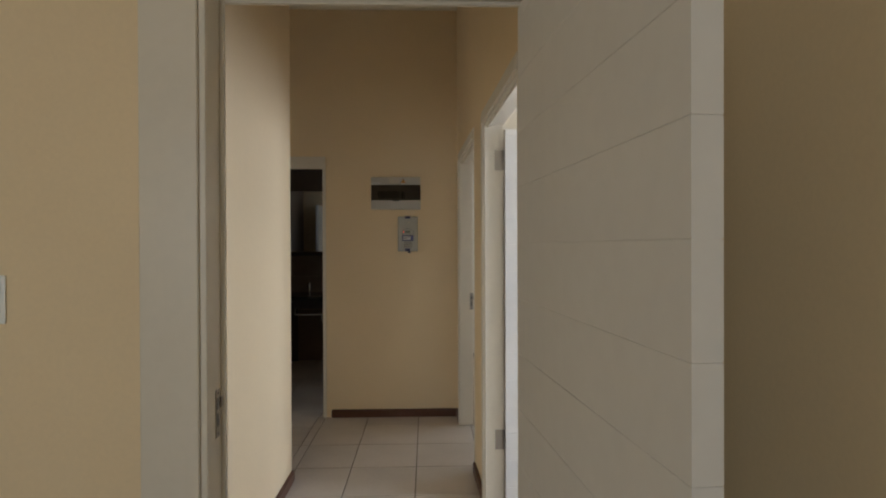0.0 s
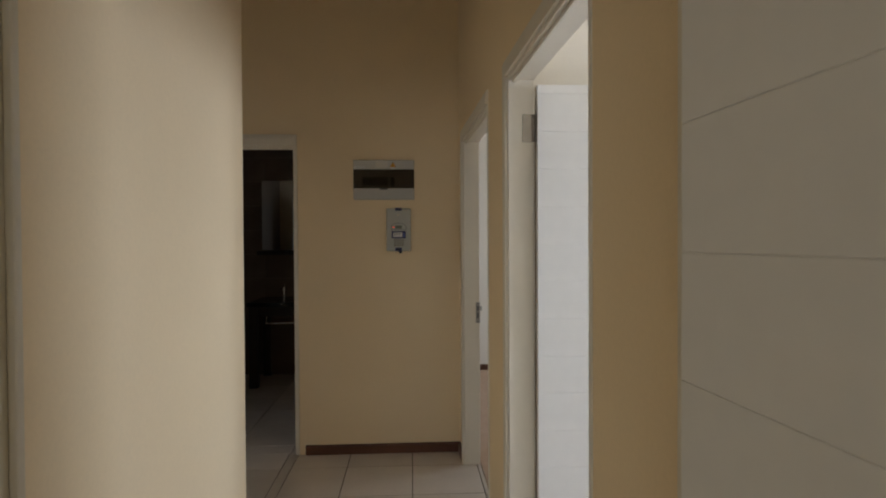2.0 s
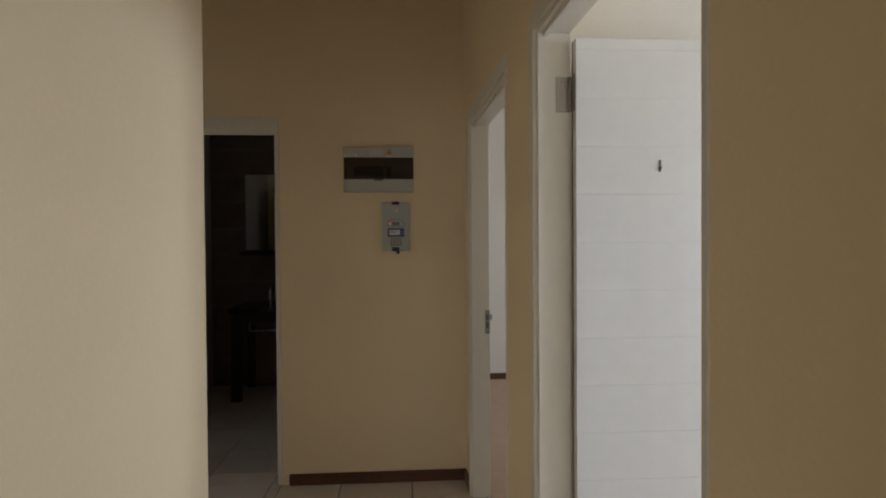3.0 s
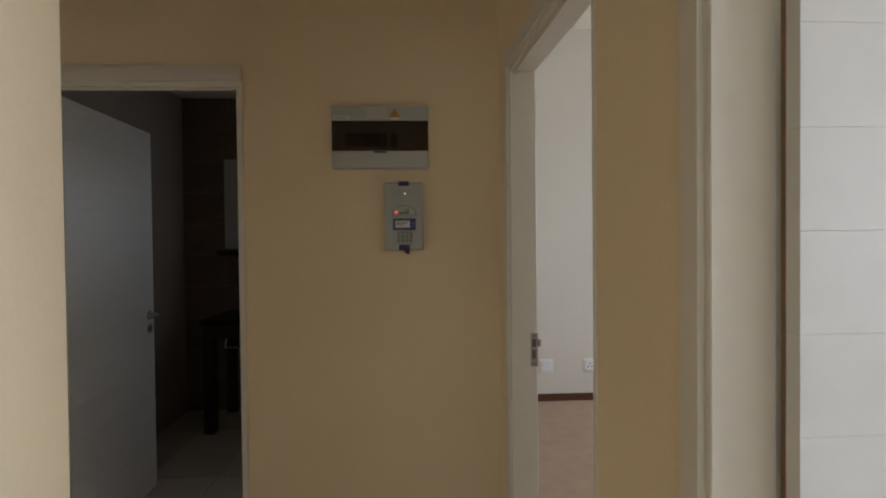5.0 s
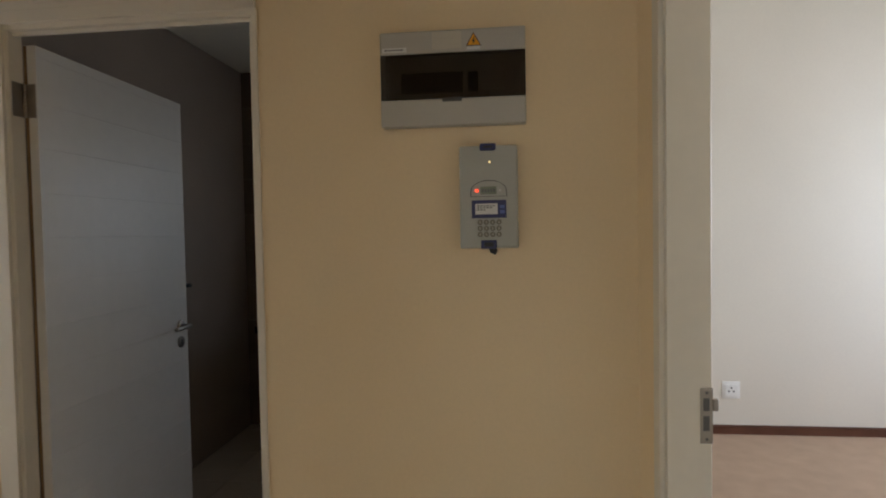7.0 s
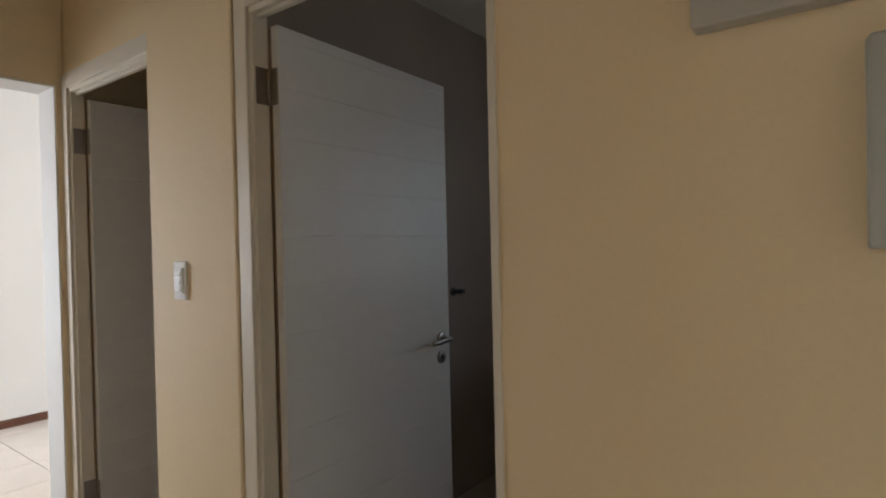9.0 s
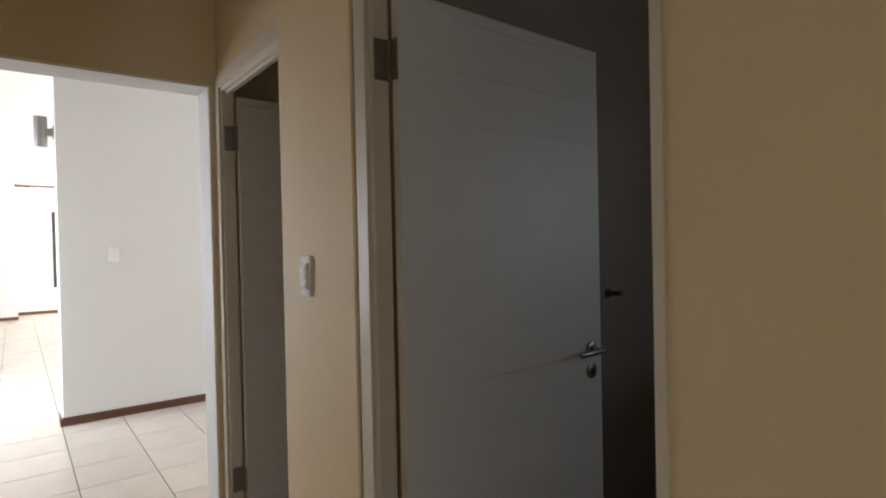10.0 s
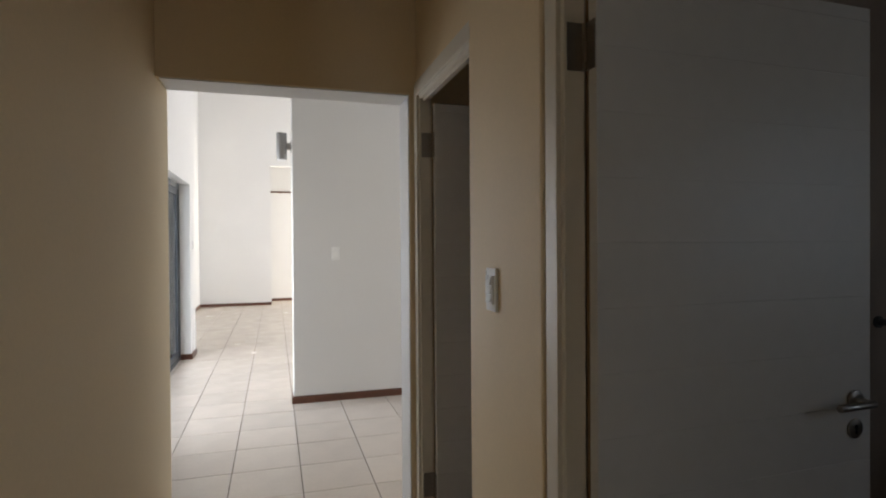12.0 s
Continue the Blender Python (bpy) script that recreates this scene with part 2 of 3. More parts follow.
# bedroom
BY = 2.36
structure("wall_bedroom", [((RW + T2, BY, 0), (4.4, BY + 0.1, 3.2)), ((4.3, -1.32, 0), (4.4, 0.1, 3.2)), ((4.3, 1.9, 0), (4.4, BY, 3.2)), ((4.3, 0.1, 0), (4.4, 1.9, 0.85)), ((4.3, 0.1, 2.35), (4.4, 1.9, 3.2)),
          ((RW + 0.001, T1 + 0.001, 0), (RW + T2, BY, 3.2)), ((3.4, -1.42, 0), (4.4, -1.32, 3.2))], PALE, "pale painted bedroom walls", "wall")
structure("ceiling_bedroom", [((RW + 0.01, -1.32, 3.2), (4.4, BY + 0.1, 3.3))], CEIL, "plain painted bedroom ceiling", "ceiling")
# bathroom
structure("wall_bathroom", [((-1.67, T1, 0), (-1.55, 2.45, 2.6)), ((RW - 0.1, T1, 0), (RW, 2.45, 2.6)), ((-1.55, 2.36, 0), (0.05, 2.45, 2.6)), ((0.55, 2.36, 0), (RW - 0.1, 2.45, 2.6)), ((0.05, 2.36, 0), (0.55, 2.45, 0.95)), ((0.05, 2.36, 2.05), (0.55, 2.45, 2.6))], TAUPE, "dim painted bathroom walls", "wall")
structure("ceiling_bathroom", [((-1.67, T1, 2.6), (RW, 2.45, 2.7))], CEIL, "plain bathroom ceiling", "ceiling")
# closet behind the narrow door
structure("wall_closet", [((-2.80, T1, 0), (-2.62, 1.6, 2.6)), ((-2.62, 1.5, 0), (-1.67, 1.6, 2.6))], CREAM, "cream closet walls", "wall")
structure("ceiling_closet", [((-2.80, T1, 2.6), (-1.67, 1.6, 2.7))], CEIL, "plain closet ceiling", "ceiling")
# living room
LH = 5.2
structure("wall_living_left", [((-4.4, -1.88, 0), (-2.52, -1.63, LH)), ((-7.64, -1.88, 2.18), (-4.4, -1.63, LH)), ((-8.06, -2.27, 0), (-7.64, -1.63, LH)), ((-13.95, -2.45, 0), (-8.06, -2.27, LH)),
          ((-2.69, -1.63, 0), (-2.52, LE - 0.121, LH))], WHITEWALL, "white living room wall with a sliding door", "wall")
structure("wall_living_far", [((-14.1, -2.27, 0), (-13.95, -0.70, LH)), ((-14.1, -0.70, 3.3), (-13.95, 4.5, LH)), ((-14.1, 1.6, 0), (-13.95, 4.5, 3.3))], WHITEWALL, "white far wall with a tall opening", "wall")
structure("wall_alcove", [((-15.0, -2.0, 0), (-14.9, -0.06, LH)), ((-15.0, 1.6, 0), (-14.9, 3.0, LH)), ((-15.0, -0.06, 0), (-14.9, 1.6, 0.56)), ((-15.0, -0.06, 2.22), (-14.9, 1.6, LH)), ((-14.9, -2.0, 0), (-14.1, -1.9, LH)), ((-14.9, 2.9, 0), (-14.1, 3.0, LH))], WHITEWALL, "white walls of the space past the opening", "wall")
# its two openings are unseen, added for the fill lamps
structure("wall_living_right", [((-13.95, 4.4, 0), (-12.5, 4.5, LH)), ((-9.5, 4.4, 0), (-4.75, 4.5, LH)), ((-3.05, 4.4, 0), (-2.62, 4.5, LH)), ((-4.75, 4.4, 0), (-3.05, 4.5, 0.5)), ((-4.75, 4.4, 2.7), (-3.05, 4.5, LH)), ((-12.5, 4.4, 0), (-9.5, 4.5, 0.4)), ((-12.5, 4.4, 2.8), (-9.5, 4.5, LH)), ((-2.79, 1.601, 0), (-2.70, 4.4, LH)), ((-2.79, 0.0, 2.7), (-2.70, 1.6, LH))], WHITEWALL, "white living room wall", "wall")
structure("wall_above_passage", [((-2.69, -1.73, H), (-2.52, T1, LH))], WHITEWALL, "white wall above the passage", "wall")
structure("wall_pier", [((-5.40, -0.467, 0), (-5.20, 4.4, LH))], WHITEWALL, "white dividing wall with a light switch", "wall", 0.006)
structure("ceiling_living", [((-15.0, -2.55, LH), (-2.52, 4.5, LH + 0.1))], WHITECEIL, "plain high living room ceiling", "ceiling")
# floors
structure("floor", [((-15.0, -2.55, -0.10), (RW + 0.1, 4.5, -0.007)), ((-3.2, -8.0, -0.10), (1.22, -2.55, -0.007))], GROUT, "tiled floor with dark grout joints", "floor")
structure("floor_bedroom", [((RW + 0.1, -1.32, -0.10), (4.4, BY + 0.1, 0.004))], CARPET, "beige carpet in the bedroom", "floor")
structure("floor_second_room", [((RW + 0.1, -3.15, -0.10), (3.4, -1.32, 0.0))], TILE, "pale floor of the side room", "floor")
structure("ground", [((-400, -400, -0.30), (400, 400, -0.15))], PAVING, "pale paved ground outside", "ground")

# ---- skirting ----


def skirting(a, b, n, parent_label="dark stained wooden skirting board"):
    """A board along the wall from a to b; n points into the room."""
    a, b, n = Vector((*a, 0)), Vector((*b, 0)), Vector((*n, 0))
    d = (b - a).normalized()
    L = (b - a).length
    bm = B()
    box(bm, (0, 0.0, 0.001), (L, 0.016, 0.055), 0)
    box(bm, (0, 0.0, 0.055), (L, 0.012, 0.065), 0.003)
    for v in bm.verts:
        v.co = a + d * v.co.x + n * v.co.y + Vector((0, 0, v.co.z))
    return tagged(part("baseboard", bm, SKIRT), parent_label, "skirting", kind="structure")


for a, b, n in (((-0.318, 0), (0.722, 0), (0, -1)), (beside(-0.016), beside(-0.165), (-1, 0)), (beside(Y3 - W3), beside(BEND), (-1, 0)), (beside(BEND - 0.001), beside(Y4 + 0.072), (-1, 0)), (beside(Y4 - W4), beside(EY), (-1, 0)),
                ((LX, EY), (LX, LY - 0.012), (1, 0)), ((-1.752, -0.014), (-1.255, -0.014), (0, -1)), ((RW + T2, BY), (4.3, BY), (0, -1)),
                ((-5.20, -0.467), (-5.20, 4.0), (1, 0)), ((-5.40, -0.467), (-5.184, -0.467), (0, -1)), ((-13.95, -2.27), (-13.95, -0.70), (1, 0)), ((-14.9, -1.9), (-14.9, 2.9), (1, 0)),
                ((-8.06, -1.63), (-7.624, -1.63), (0, 1)), ((-7.64, -1.63), (-7.64, -1.76), (1, 0)), ((-13.95, -2.27), (-8.06, -2.27), (0, 1)), ((-2.51, -0.035), (-2.51, -0.001), (1, 0)),
                ((-2.69, -0.035), (-2.494, -0.035), (0, -1))):
    skirting(a, b, n)

# ---- doors ----


def architrave(bm, x0, x1, z0, z1, w, out):
    """A moulded strip round an opening: stepped outward from the wall (front at y = -out)."""
    steps = ((0.0, 0.55, out), (0.55, 0.82, out * 0.8), (0.82, 1.0, out * 0.5))
    for a, b, o in steps:
        a, b = a * w, b * w
        box(bm, (x0 - b, -o, z0), (x0 - a, 0, z1 + b), 0.0012)
        box(bm, (x1 + a, -o, z0), (x1 + b, 0, z1 + b), 0.0012)
        box(bm, (x0 - a, -o, z1 + a), (x1 + a, 0, z1 + b), 0.0012)


def door_frame(name, m, W, T, label, near=True, wide=0.07, stop=0.026, out=0.016, DH=DH):
    """Frame of an opening: local x along the wall, y into it (0 at the front face), W wide, T thick."""
    th = thing(name, m, label, "door", kind="structure")
    for nm, lo, hi in (("jamb", (0.0, -0.004, 0), (0.018, T + 0.004, DH - 0.02)), ("jamb", (W - 0.018, -0.004, 0), (W, T + 0.004, DH - 0.02)),
                       ("frame_head", (0.0, -0.004, DH - 0.02), (W, T + 0.004, DH - 0.001))):
        part(nm, box(B(), lo, hi, 0.002), GLOSSWHITE, th)
    bm = B()
    for lo, hi in (((W - 0.03, 0.012, 0), (W - 0.018, stop, DH - 0.02)), ((0.018, 0.012, DH - 0.032), (W - 0.03, stop, DH - 0.02))):
        box(bm, lo, hi, 0.0015)
    part("door_stop", bm, GLOSSWHITE, th)
    bm = B()
    if wide == 0:
        bm.free()
        return th
    if near:
        architrave(bm, 0.004, W - 0.004, 0, DH - 0.004, wide, out)
    else:
        for a, b, o in ((0.0, 0.55, out), (0.55, 0.82, out * 0.8), (0.82, 1.0, out * 0.5)):
            a, b = a * wide, b * wide
            box(bm, (0.004 - b, -o, 0), (0.004 - a, 0, DH - 0.004 + b), 0.0012)
            box(bm, (0.004 - a, -o, DH - 0.004 + a), (W - 0.002, 0, DH - 0.004 + b), 0.0012)
    part("architrave", bm, GLOSSWHITE, th, "white moulded architrave")
    return th


def hinge(parent, z, T):
    """A steel butt hinge: one plate on the jamb's face, one on the leaf's edge, and a knuckle between."""
    h = 0.0535
    bm = box(B(), (0.018, T - 0.042, z - h), (0.0203, T - 0.001, z + h), 0.0006)
    box(bm, (0.0235, T + 0.0042, z - h), (0.056, T + 0.0066, z + h), 0.0006)
    for i in range(5):
        cyl(bm, (0.0225, T + 0.001, z - h + i * 0.0214 + 0.0008), (0.0225, T + 0.001, z - h + (i + 1) * 0.0214 - 0.0008), 0.0058, seg=12)
    for dz in (-0.038, 0.0, 0.038):
        cyl(bm, (0.0195, T - 0.024, z + dz), (0.021, T - 0.024, z + dz), 0.004, seg=10)
        cyl(bm, (0.042, T + 0.0035, z + dz), (0.042, T + 0.0046, z + dz), 0.004, seg=10)
    return part("hinge", bm, STEEL, parent, "satin steel butt hinge", True)


def strike(parent, m):
    """A lock's striking plate on a jamb: local x along the jamb's face, y out of it, z up."""
    bm = B()
    box(bm, (-0.014, 0, -0.065), (0.014, 0.002, 0.065), 0.0005)
    box(bm, (-0.026, 0, 0.012), (-0.012, 0.007, 0.042), 0.003)
    bm.transform(m)
    p = part("strike_plate", bm, STEEL, parent, "worn steel striking plate", True)
    bm = B()
    box(bm, (-0.006, 0.0018, 0.012), (0.008, 0.0028, 0.042))
    box(bm, (-0.006, 0.0018, -0.035), (0.008, 0.0028, 0.0))
    for z in (-0.055, 0.055):
        cyl(bm, (0, 0.0015, z), (0, 0.003, z), 0.0035, seg=10)
    bm.transform(m)
    part("latch_hole", bm, DARKGREY, p)
    return p


def lever(parent, x, side, z):
    """Lever handle with round rose and key escutcheon on one face of a leaf."""
    y0 = side * 0.02
    bm = cyl(B(), (x, y0, z), (x, y0 + side * 0.009, z), 0.026, seg=28, bevel=0.002)
    cyl(bm, (x, y0 + side * 0.008, z), (x, y0 + side * 0.05, z), 0.0095, seg=16)
    cyl(bm, (x + 0.008, y0 + side * 0.048, z), (x - 0.118, y0 + side * 0.05, z), 0.0095, seg=16, bevel=0.003)
    h = part("door_handle", bm, STEEL, parent, "satin steel lever handle", True)
    bm = cyl(B(), (x, y0, z - 0.075), (x, y0 + side * 0.007, z - 0.075), 0.026, seg=28, bevel=0.002)
    e = part("key_escutcheon", bm, STEEL, parent, "round steel key escutcheon", True)
    bm = cyl(B(), (x, y0 + side * 0.0068, z - 0.07), (x, y0 + side * 0.0078, z - 0.07), 0.006, seg=14)
    box(bm, (x - 0.003, y0 + side * 0.0068, z - 0.088), (x + 0.003, y0 + side * 0.0078, z - 0.07))
    part("keyhole", bm, BLACK, e)
    return h


def board(W, h):
    """One board of a leaf, with chamfered long edges."""
    bm = box(B(), (0, -0.02, 0.0003), (W, 0.02, h - 0.0003))
    es = [e for e in bm.edges if abs(e.verts[0].co.x - e.verts[1].co.x) > W / 2]
    bmesh.ops.bevel(bm, geom=es, offset=0.0010, segments=1, affect="EDGES")
    return bm


def leaf(name, m, W, label, handle=True, height=0.1445, z=0.1155):
    """A door leaf of horizontal grooved boards: local x from the hinge, y across its thickness, z up."""
    th = thing(name, m, label, "door", "white door leaves")
    top = 2.03
    part("core", box(B(), (0.003, -0.0185, 0.012), (W - 0.003, 0.0185, top - 0.004)), DOORWHITE, th)
    if z > 0.01:
        part("board", board(W, z - 0.008), DOORWHITE, th).location = (0, 0, 0.008)
    first = None
    while z < top - 0.01:
        h = min(height, top - z)
        if first is None or h < height - 1e-4:
            bd = part("board", board(W, h), DOORWHITE, th)
            first = first or bd
        else:
            bd = new("board", first.data)
            bd.parent = th
        bd.location = (0, 0, z)
        z += height
    part("hinge_edge", box(B(), (-0.0012, 0.010, 0.01), (0.0, 0.0195, top - 0.002)), RAWWOOD, th, "unpainted brown door edge")
    part("lock_plate", box(B(), (W - 0.0002, -0.011, 0.84), (W + 0.0015, 0.011, 0.99), 0.0004), STEEL, th)
    if handle:
        lever(th, W - 0.06, 1, 1.0)
        lever(th, W - 0.06, -1, 1.0)
    return th


# bathroom door
f = door_frame("door_1", pose(-1.18, 0, 0), 0.82, T1, "white moulded bathroom door frame", near=False)
leaf("door_leaf", pose(-1.142, T1 + 0.008, 0, 0, 0, 91.5), 0.838, "white grooved bathroom door, open inward")
for z in (1.853, 0.348):
    hinge(f, z, T1)
# narrow closet door
f = door_frame("door_2", pose(-2.457, 0, 0), 0.708, T1, "white moulded narrow closet door frame", near=False)
leaf("door_leaf", pose(-2.418, T1 + 0.008, 0, 0, 0, 90), 0.66, "white narrow closet door, open inward", handle=False)
for z in (1.853, 0.348):
    hinge(f, z, T1)
# bedroom doorway in the right wall
f = door_frame("door_3", SIDE @ pose(RW, Y3, 0, 0, 0, -90), W3, T2, "white moulded bedroom door frame", near=False)
strike(f, pose(0.0185, 0.086, 0.974, 0, 0, -90))
# side room door in the right wall, hinged on its far jamb
f = door_frame("door_4", SIDE @ pose(RW, Y4, 0, 0, 0, -90), W4, T2, "white moulded side room door frame", near=False)
for z in (1.870, 0.36):
    hinge(f, z, T2)
d = leaf("door_leaf", SIDE @ pose(RW + T2 + 0.008, Y4 - 0.04, 0, 0, 0, -2), 0.84, "white grooved side room door, wide open")
bm = box(B(), (0.256, -0.0235, 1.63), (0.262, -0.0195, 1.665), 0.001)
cyl(bm, (0.259, -0.023, 1.637), (0.259, -0.030, 1.642), 0.0025, seg=10)
part("coat_hook", bm, DARKGREY, d, "small dark coat hook")
# first doorway: its leaf swings back toward the first room
f = door_frame("door_5", pose(0.785, EY, 0, 0, 0, 180), 0.91, 0.12, "white first door frame", wide=0, stop=0.026, DH=2.115)
strike(f, pose(0.91 - 0.0185, 0.056, 0.956, 0, 0, 90))
part("frame_board", box(B(), (0.911, 0.1205, 0), (0.911 + 0.15, 0.132, 2.22), 0.003), GLOSSWHITE, f, "wide white flat frame board")
leaf("door_leaf", pose(0.724, EY - 0.135, 0, 0, 0, -85.4), 0.82, "white grooved first door, swung wide open", handle=False)

# ---- electrical board and meter on the end wall ----


K = 0.000775   # one unit of the drawings below, in metres


def P(u, v):
    """Drawing units (right, down) to x and z on the end wall."""
    return (u - 108) * K + 0.014, 1.972 - (v - 57) * K


def slab(bm, u0, v0, u1, v1, y0, y1, bevel=0.0, seg=1):
    (x0, z1), (x1, z0) = P(u0, v0), P(u1, v1)
    return box(bm, (x0, y1, z0), (x1, y0, z1), bevel, seg)


def ring(bm, pts, w, y0, y1):
    """A closed raised outline through points (x, z)."""
    n = len(pts)
    c = sum((Vector(p) for p in pts), Vector((0, 0))) / n
    out = [Vector(p) for p in pts]
    inn = [p + (c - p).normalized() * w for p in out]
    vs = [[bm.verts.new((p.x, y, p.y)) for p in loop] for loop, y in ((out, y0), (out, y1), (inn, y1), (inn, y0))]
    for i in range(n):
        j = (i + 1) % n
        for a, b in ((0, 1), (1, 2), (2, 3)):
            bm.faces.new((vs[a][i], vs[a][j], vs[b][j], vs[b][i]))
    return bm


db = thing("distribution_board", None, "grey plastic distribution board with smoked window", "fuse box")
bm = slab(B(), 108, 57, 629, 137, 0, -0.040, 0.004, 2)
slab(bm, 108, 300, 629, 395, 0, -0.040, 0.004, 2)
slab(bm, 108, 130, 128, 306, 0, -0.034, 0.001)
slab(bm, 609, 130, 629, 306, 0, -0.034, 0.001)
slab(bm, 120, 130, 617, 306, 0, -0.010)
part("case", bm, GREYPLASTIC, db)
bm = B()
slab(bm, 180, 200, 405, 272, -0.0095, -0.022)
part("breaker_cover", bm, DARKGREY, db)
first = None
for i in range(8):
    u = 184 + i * 27
    if first is None:
        bm = slab(B(), 184, 208, 208, 264, -0.0222, -0.026, 0.001)
        slab(bm, 191, 226, 201, 246, -0.026, -0.031, 0.001)
        first = part("breaker", bm, DARKGREY, db)
    else:
        bk = new("breaker", first.data)
        bk.parent, bk.location = db, (i * 27 * K, 0, 0)
part("main_switch", slab(B(), 424, 204, 460, 272, -0.0095, -0.03, 0.002), BLACK, db)
part("blank_plate", slab(B(), 466, 206, 556, 266, -0.0095, -0.02, 0.002), GREYPLASTIC, db)
w = part("smoked_window", slab(B(), 109, 138.5, 628, 299, -0.0345, -0.0385, 0.001), SMOKE, db, "dark smoked transparent flap")
part("latch", slab(B(), 333, 297, 402, 312, -0.039, -0.044, 0.0015), DARKGREY, w)
part("circuit_label", slab(B(), 298, 64, 404, 125, -0.0398, -0.0405), mat("faded_label", (0.58, 0.54, 0.46), 0.5), db, "faded paper label")
lb = part("text_strip", slab(B(), 116, 113, 206, 130, -0.0398, -0.0404), PAPER, db, "white printed strip")
bm = B()
for i in range(5):
    slab(bm, 126 + i * 14, 119, 136 + i * 14, 124, -0.0404, -0.0407)
part("print", bm, DARKGREY, lb)


def triangle(bm, u, v, r, y0, y1):
    pts = []
    for a in (90, 210, 330):
        x, z = P(u, v)
        pts.append((x + r * math.cos(radians(a)), z + r * math.sin(radians(a))))
    lo = [bm.verts.new((x, y0, z)) for x, z in pts]
    hi = [bm.verts.new((x, y1, z)) for x, z in pts]
    bm.faces.new(hi)
    for i in range(3):
        bm.faces.new((lo[i], lo[(i + 1) % 3], hi[(i + 1) % 3], hi[i]))
    return bm


sg = part("warning_sign", triangle(B(), 447, 103, 0.0245, -0.0398, -0.0402), BLACK, db, "yellow triangular high voltage warning sign")
part("sign_field", triangle(B(), 447, 103, 0.0205, -0.0402, -0.0405), YELLOW, sg)
bm = B()
for pts in (((452, 84), (440, 104), (448, 104)), ((446, 100), (454, 100), (444, 115))):
    vs = [bm.verts.new((P(*p)[0], -0.0408, P(*p)[1])) for p in pts]
    bm.faces.new(vs)
part("lightning_bolt", bm, BLACK, sg)
part("sign_strip", slab(B(), 423, 122, 470, 131, -0.0398, -0.0404), PAPER, db)

mt = thing("electricity_meter", None, "pale grey keypad electricity meter with display", "meter")
bm = slab(B(), 388, 472, 597, 839, 0, -0.030, 0.004, 2)
slab(bm, 391, 476, 594, 835, -0.028, -0.060, 0.006, 3)
part("case", bm, METERGREY, mt, smooth=True)
for nm, v0, v1 in (("top_cap", 469, 494), ("bottom_cap", 809, 840)):
    bm = slab(B(), 464, v0, 520, v1, -0.05, -0.064, 0.003, 2)
    c = part(nm, bm, NAVY, mt, "navy blue plastic clip")
    part("clip_slot", slab(B(), 476, v0 + 8, 508, v1 - 8, -0.0635, -0.0650, 0.0005), BLACK, c)
bm = slab(B(), 496, 838, 520, 858, -0.03, -0.056, 0.002)
bmesh.ops.rotate(bm, verts=bm.verts, cent=(P(508, 848)[0], -0.04, P(508, 848)[1]), matrix=Matrix.Rotation(radians(28), 3, "Y"))
slab(bm, 492, 832, 512, 846, -0.03, -0.05)
part("seal_plug", bm, BLACK, mt, "black seal plug hanging below")
pts = [P(429, 656), P(429, 640)] + [P(493.5 + 64.5 * math.cos(radians(a)), 638 - 41 * math.sin(radians(a))) for a in range(170, 5, -12)] + [P(558, 640), P(558, 656)]
part("display_rim", ring(B(), pts, 0.003, -0.0598, -0.0615), DARKGREY, mt)
ds = part("small_display", slab(B(), 464, 620, 521, 648, -0.0598, -0.0608), LCD, mt, "small grey green display")
bm = B()
for i in range(5):
    slab(bm, 470 + i * 10, 628, 476 + i * 10, 641, -0.0608, -0.0611)
part("digits", bm, DARKGREY, ds)
part("red_light", cyl(B(), (P(452, 634)[0], -0.0598, P(452, 634)[1]), (P(452, 634)[0], -0.0622, P(452, 634)[1]), 0.0042, seg=12), REDLED, mt, "lit red indicator")
part("status_dot", cyl(B(), (P(533, 634)[0], -0.0598, P(533, 634)[1]), (P(533, 634)[0], -0.0612, P(533, 634)[1]), 0.003, seg=12), PAPER, mt)
part("amber_light", cyl(B(), (P(498, 534)[0], -0.0598, P(498, 534)[1]), (P(498, 534)[0], -0.0616, P(498, 534)[1]), 0.0028, seg=12), BULB, mt, "lit amber indicator")
pn = part("screen_panel", slab(B(), 433, 668, 555, 731, -0.0598, -0.0614, 0.0006), NAVY, mt, "navy screen surround")
sc = part("screen", slab(B(), 446, 680, 524, 718, -0.0614, -0.0618), PAPER, pn, "pale lit text screen")
bm = B()
for v, u1 in ((686, 516), (693, 504), (700, 480)):
    for u in range(452, u1, 11):
        slab(bm, u, v, u + 8, v + 4, -0.0618, -0.0620)
part("print", bm, DARKGREY, sc)
bm = B()
for v in (686, 704):
    slab(bm, 532, v, 549, v + 12, -0.0614, -0.0618)
part("panel_mark", bm, plain("pale_blue_print", (0.12, 0.16, 0.42), 0.5), pn)
first = None
for r in range(3):
    for c in range(4):
        u, v = 462 + 22 * c, 746 + 21.5 * r
        if first is None:
            x, z = P(u, v)
            bm = cyl(B(), (x, -0.0598, z), (x, -0.0632, z), 0.0074, seg=16, bevel=0.001)
            first = part("key", bm, KEYGREY, mt, "round dark keypad key")
            m0 = plain("key_print", (0.45, 0.43, 0.36), 0.5)
            mk = part("key_mark", box(B(), (x - 0.002, -0.0637, z - 0.003), (x + 0.002, -0.0632, z + 0.003)), m0, first)
        else:
            k = new("key", first.data)
            k.parent, k.location = mt, (22 * c * K, 0, -21.5 * r * K)
            q = new("key_mark", mk.data)
            q.parent = k

# ---- switches and sockets ----


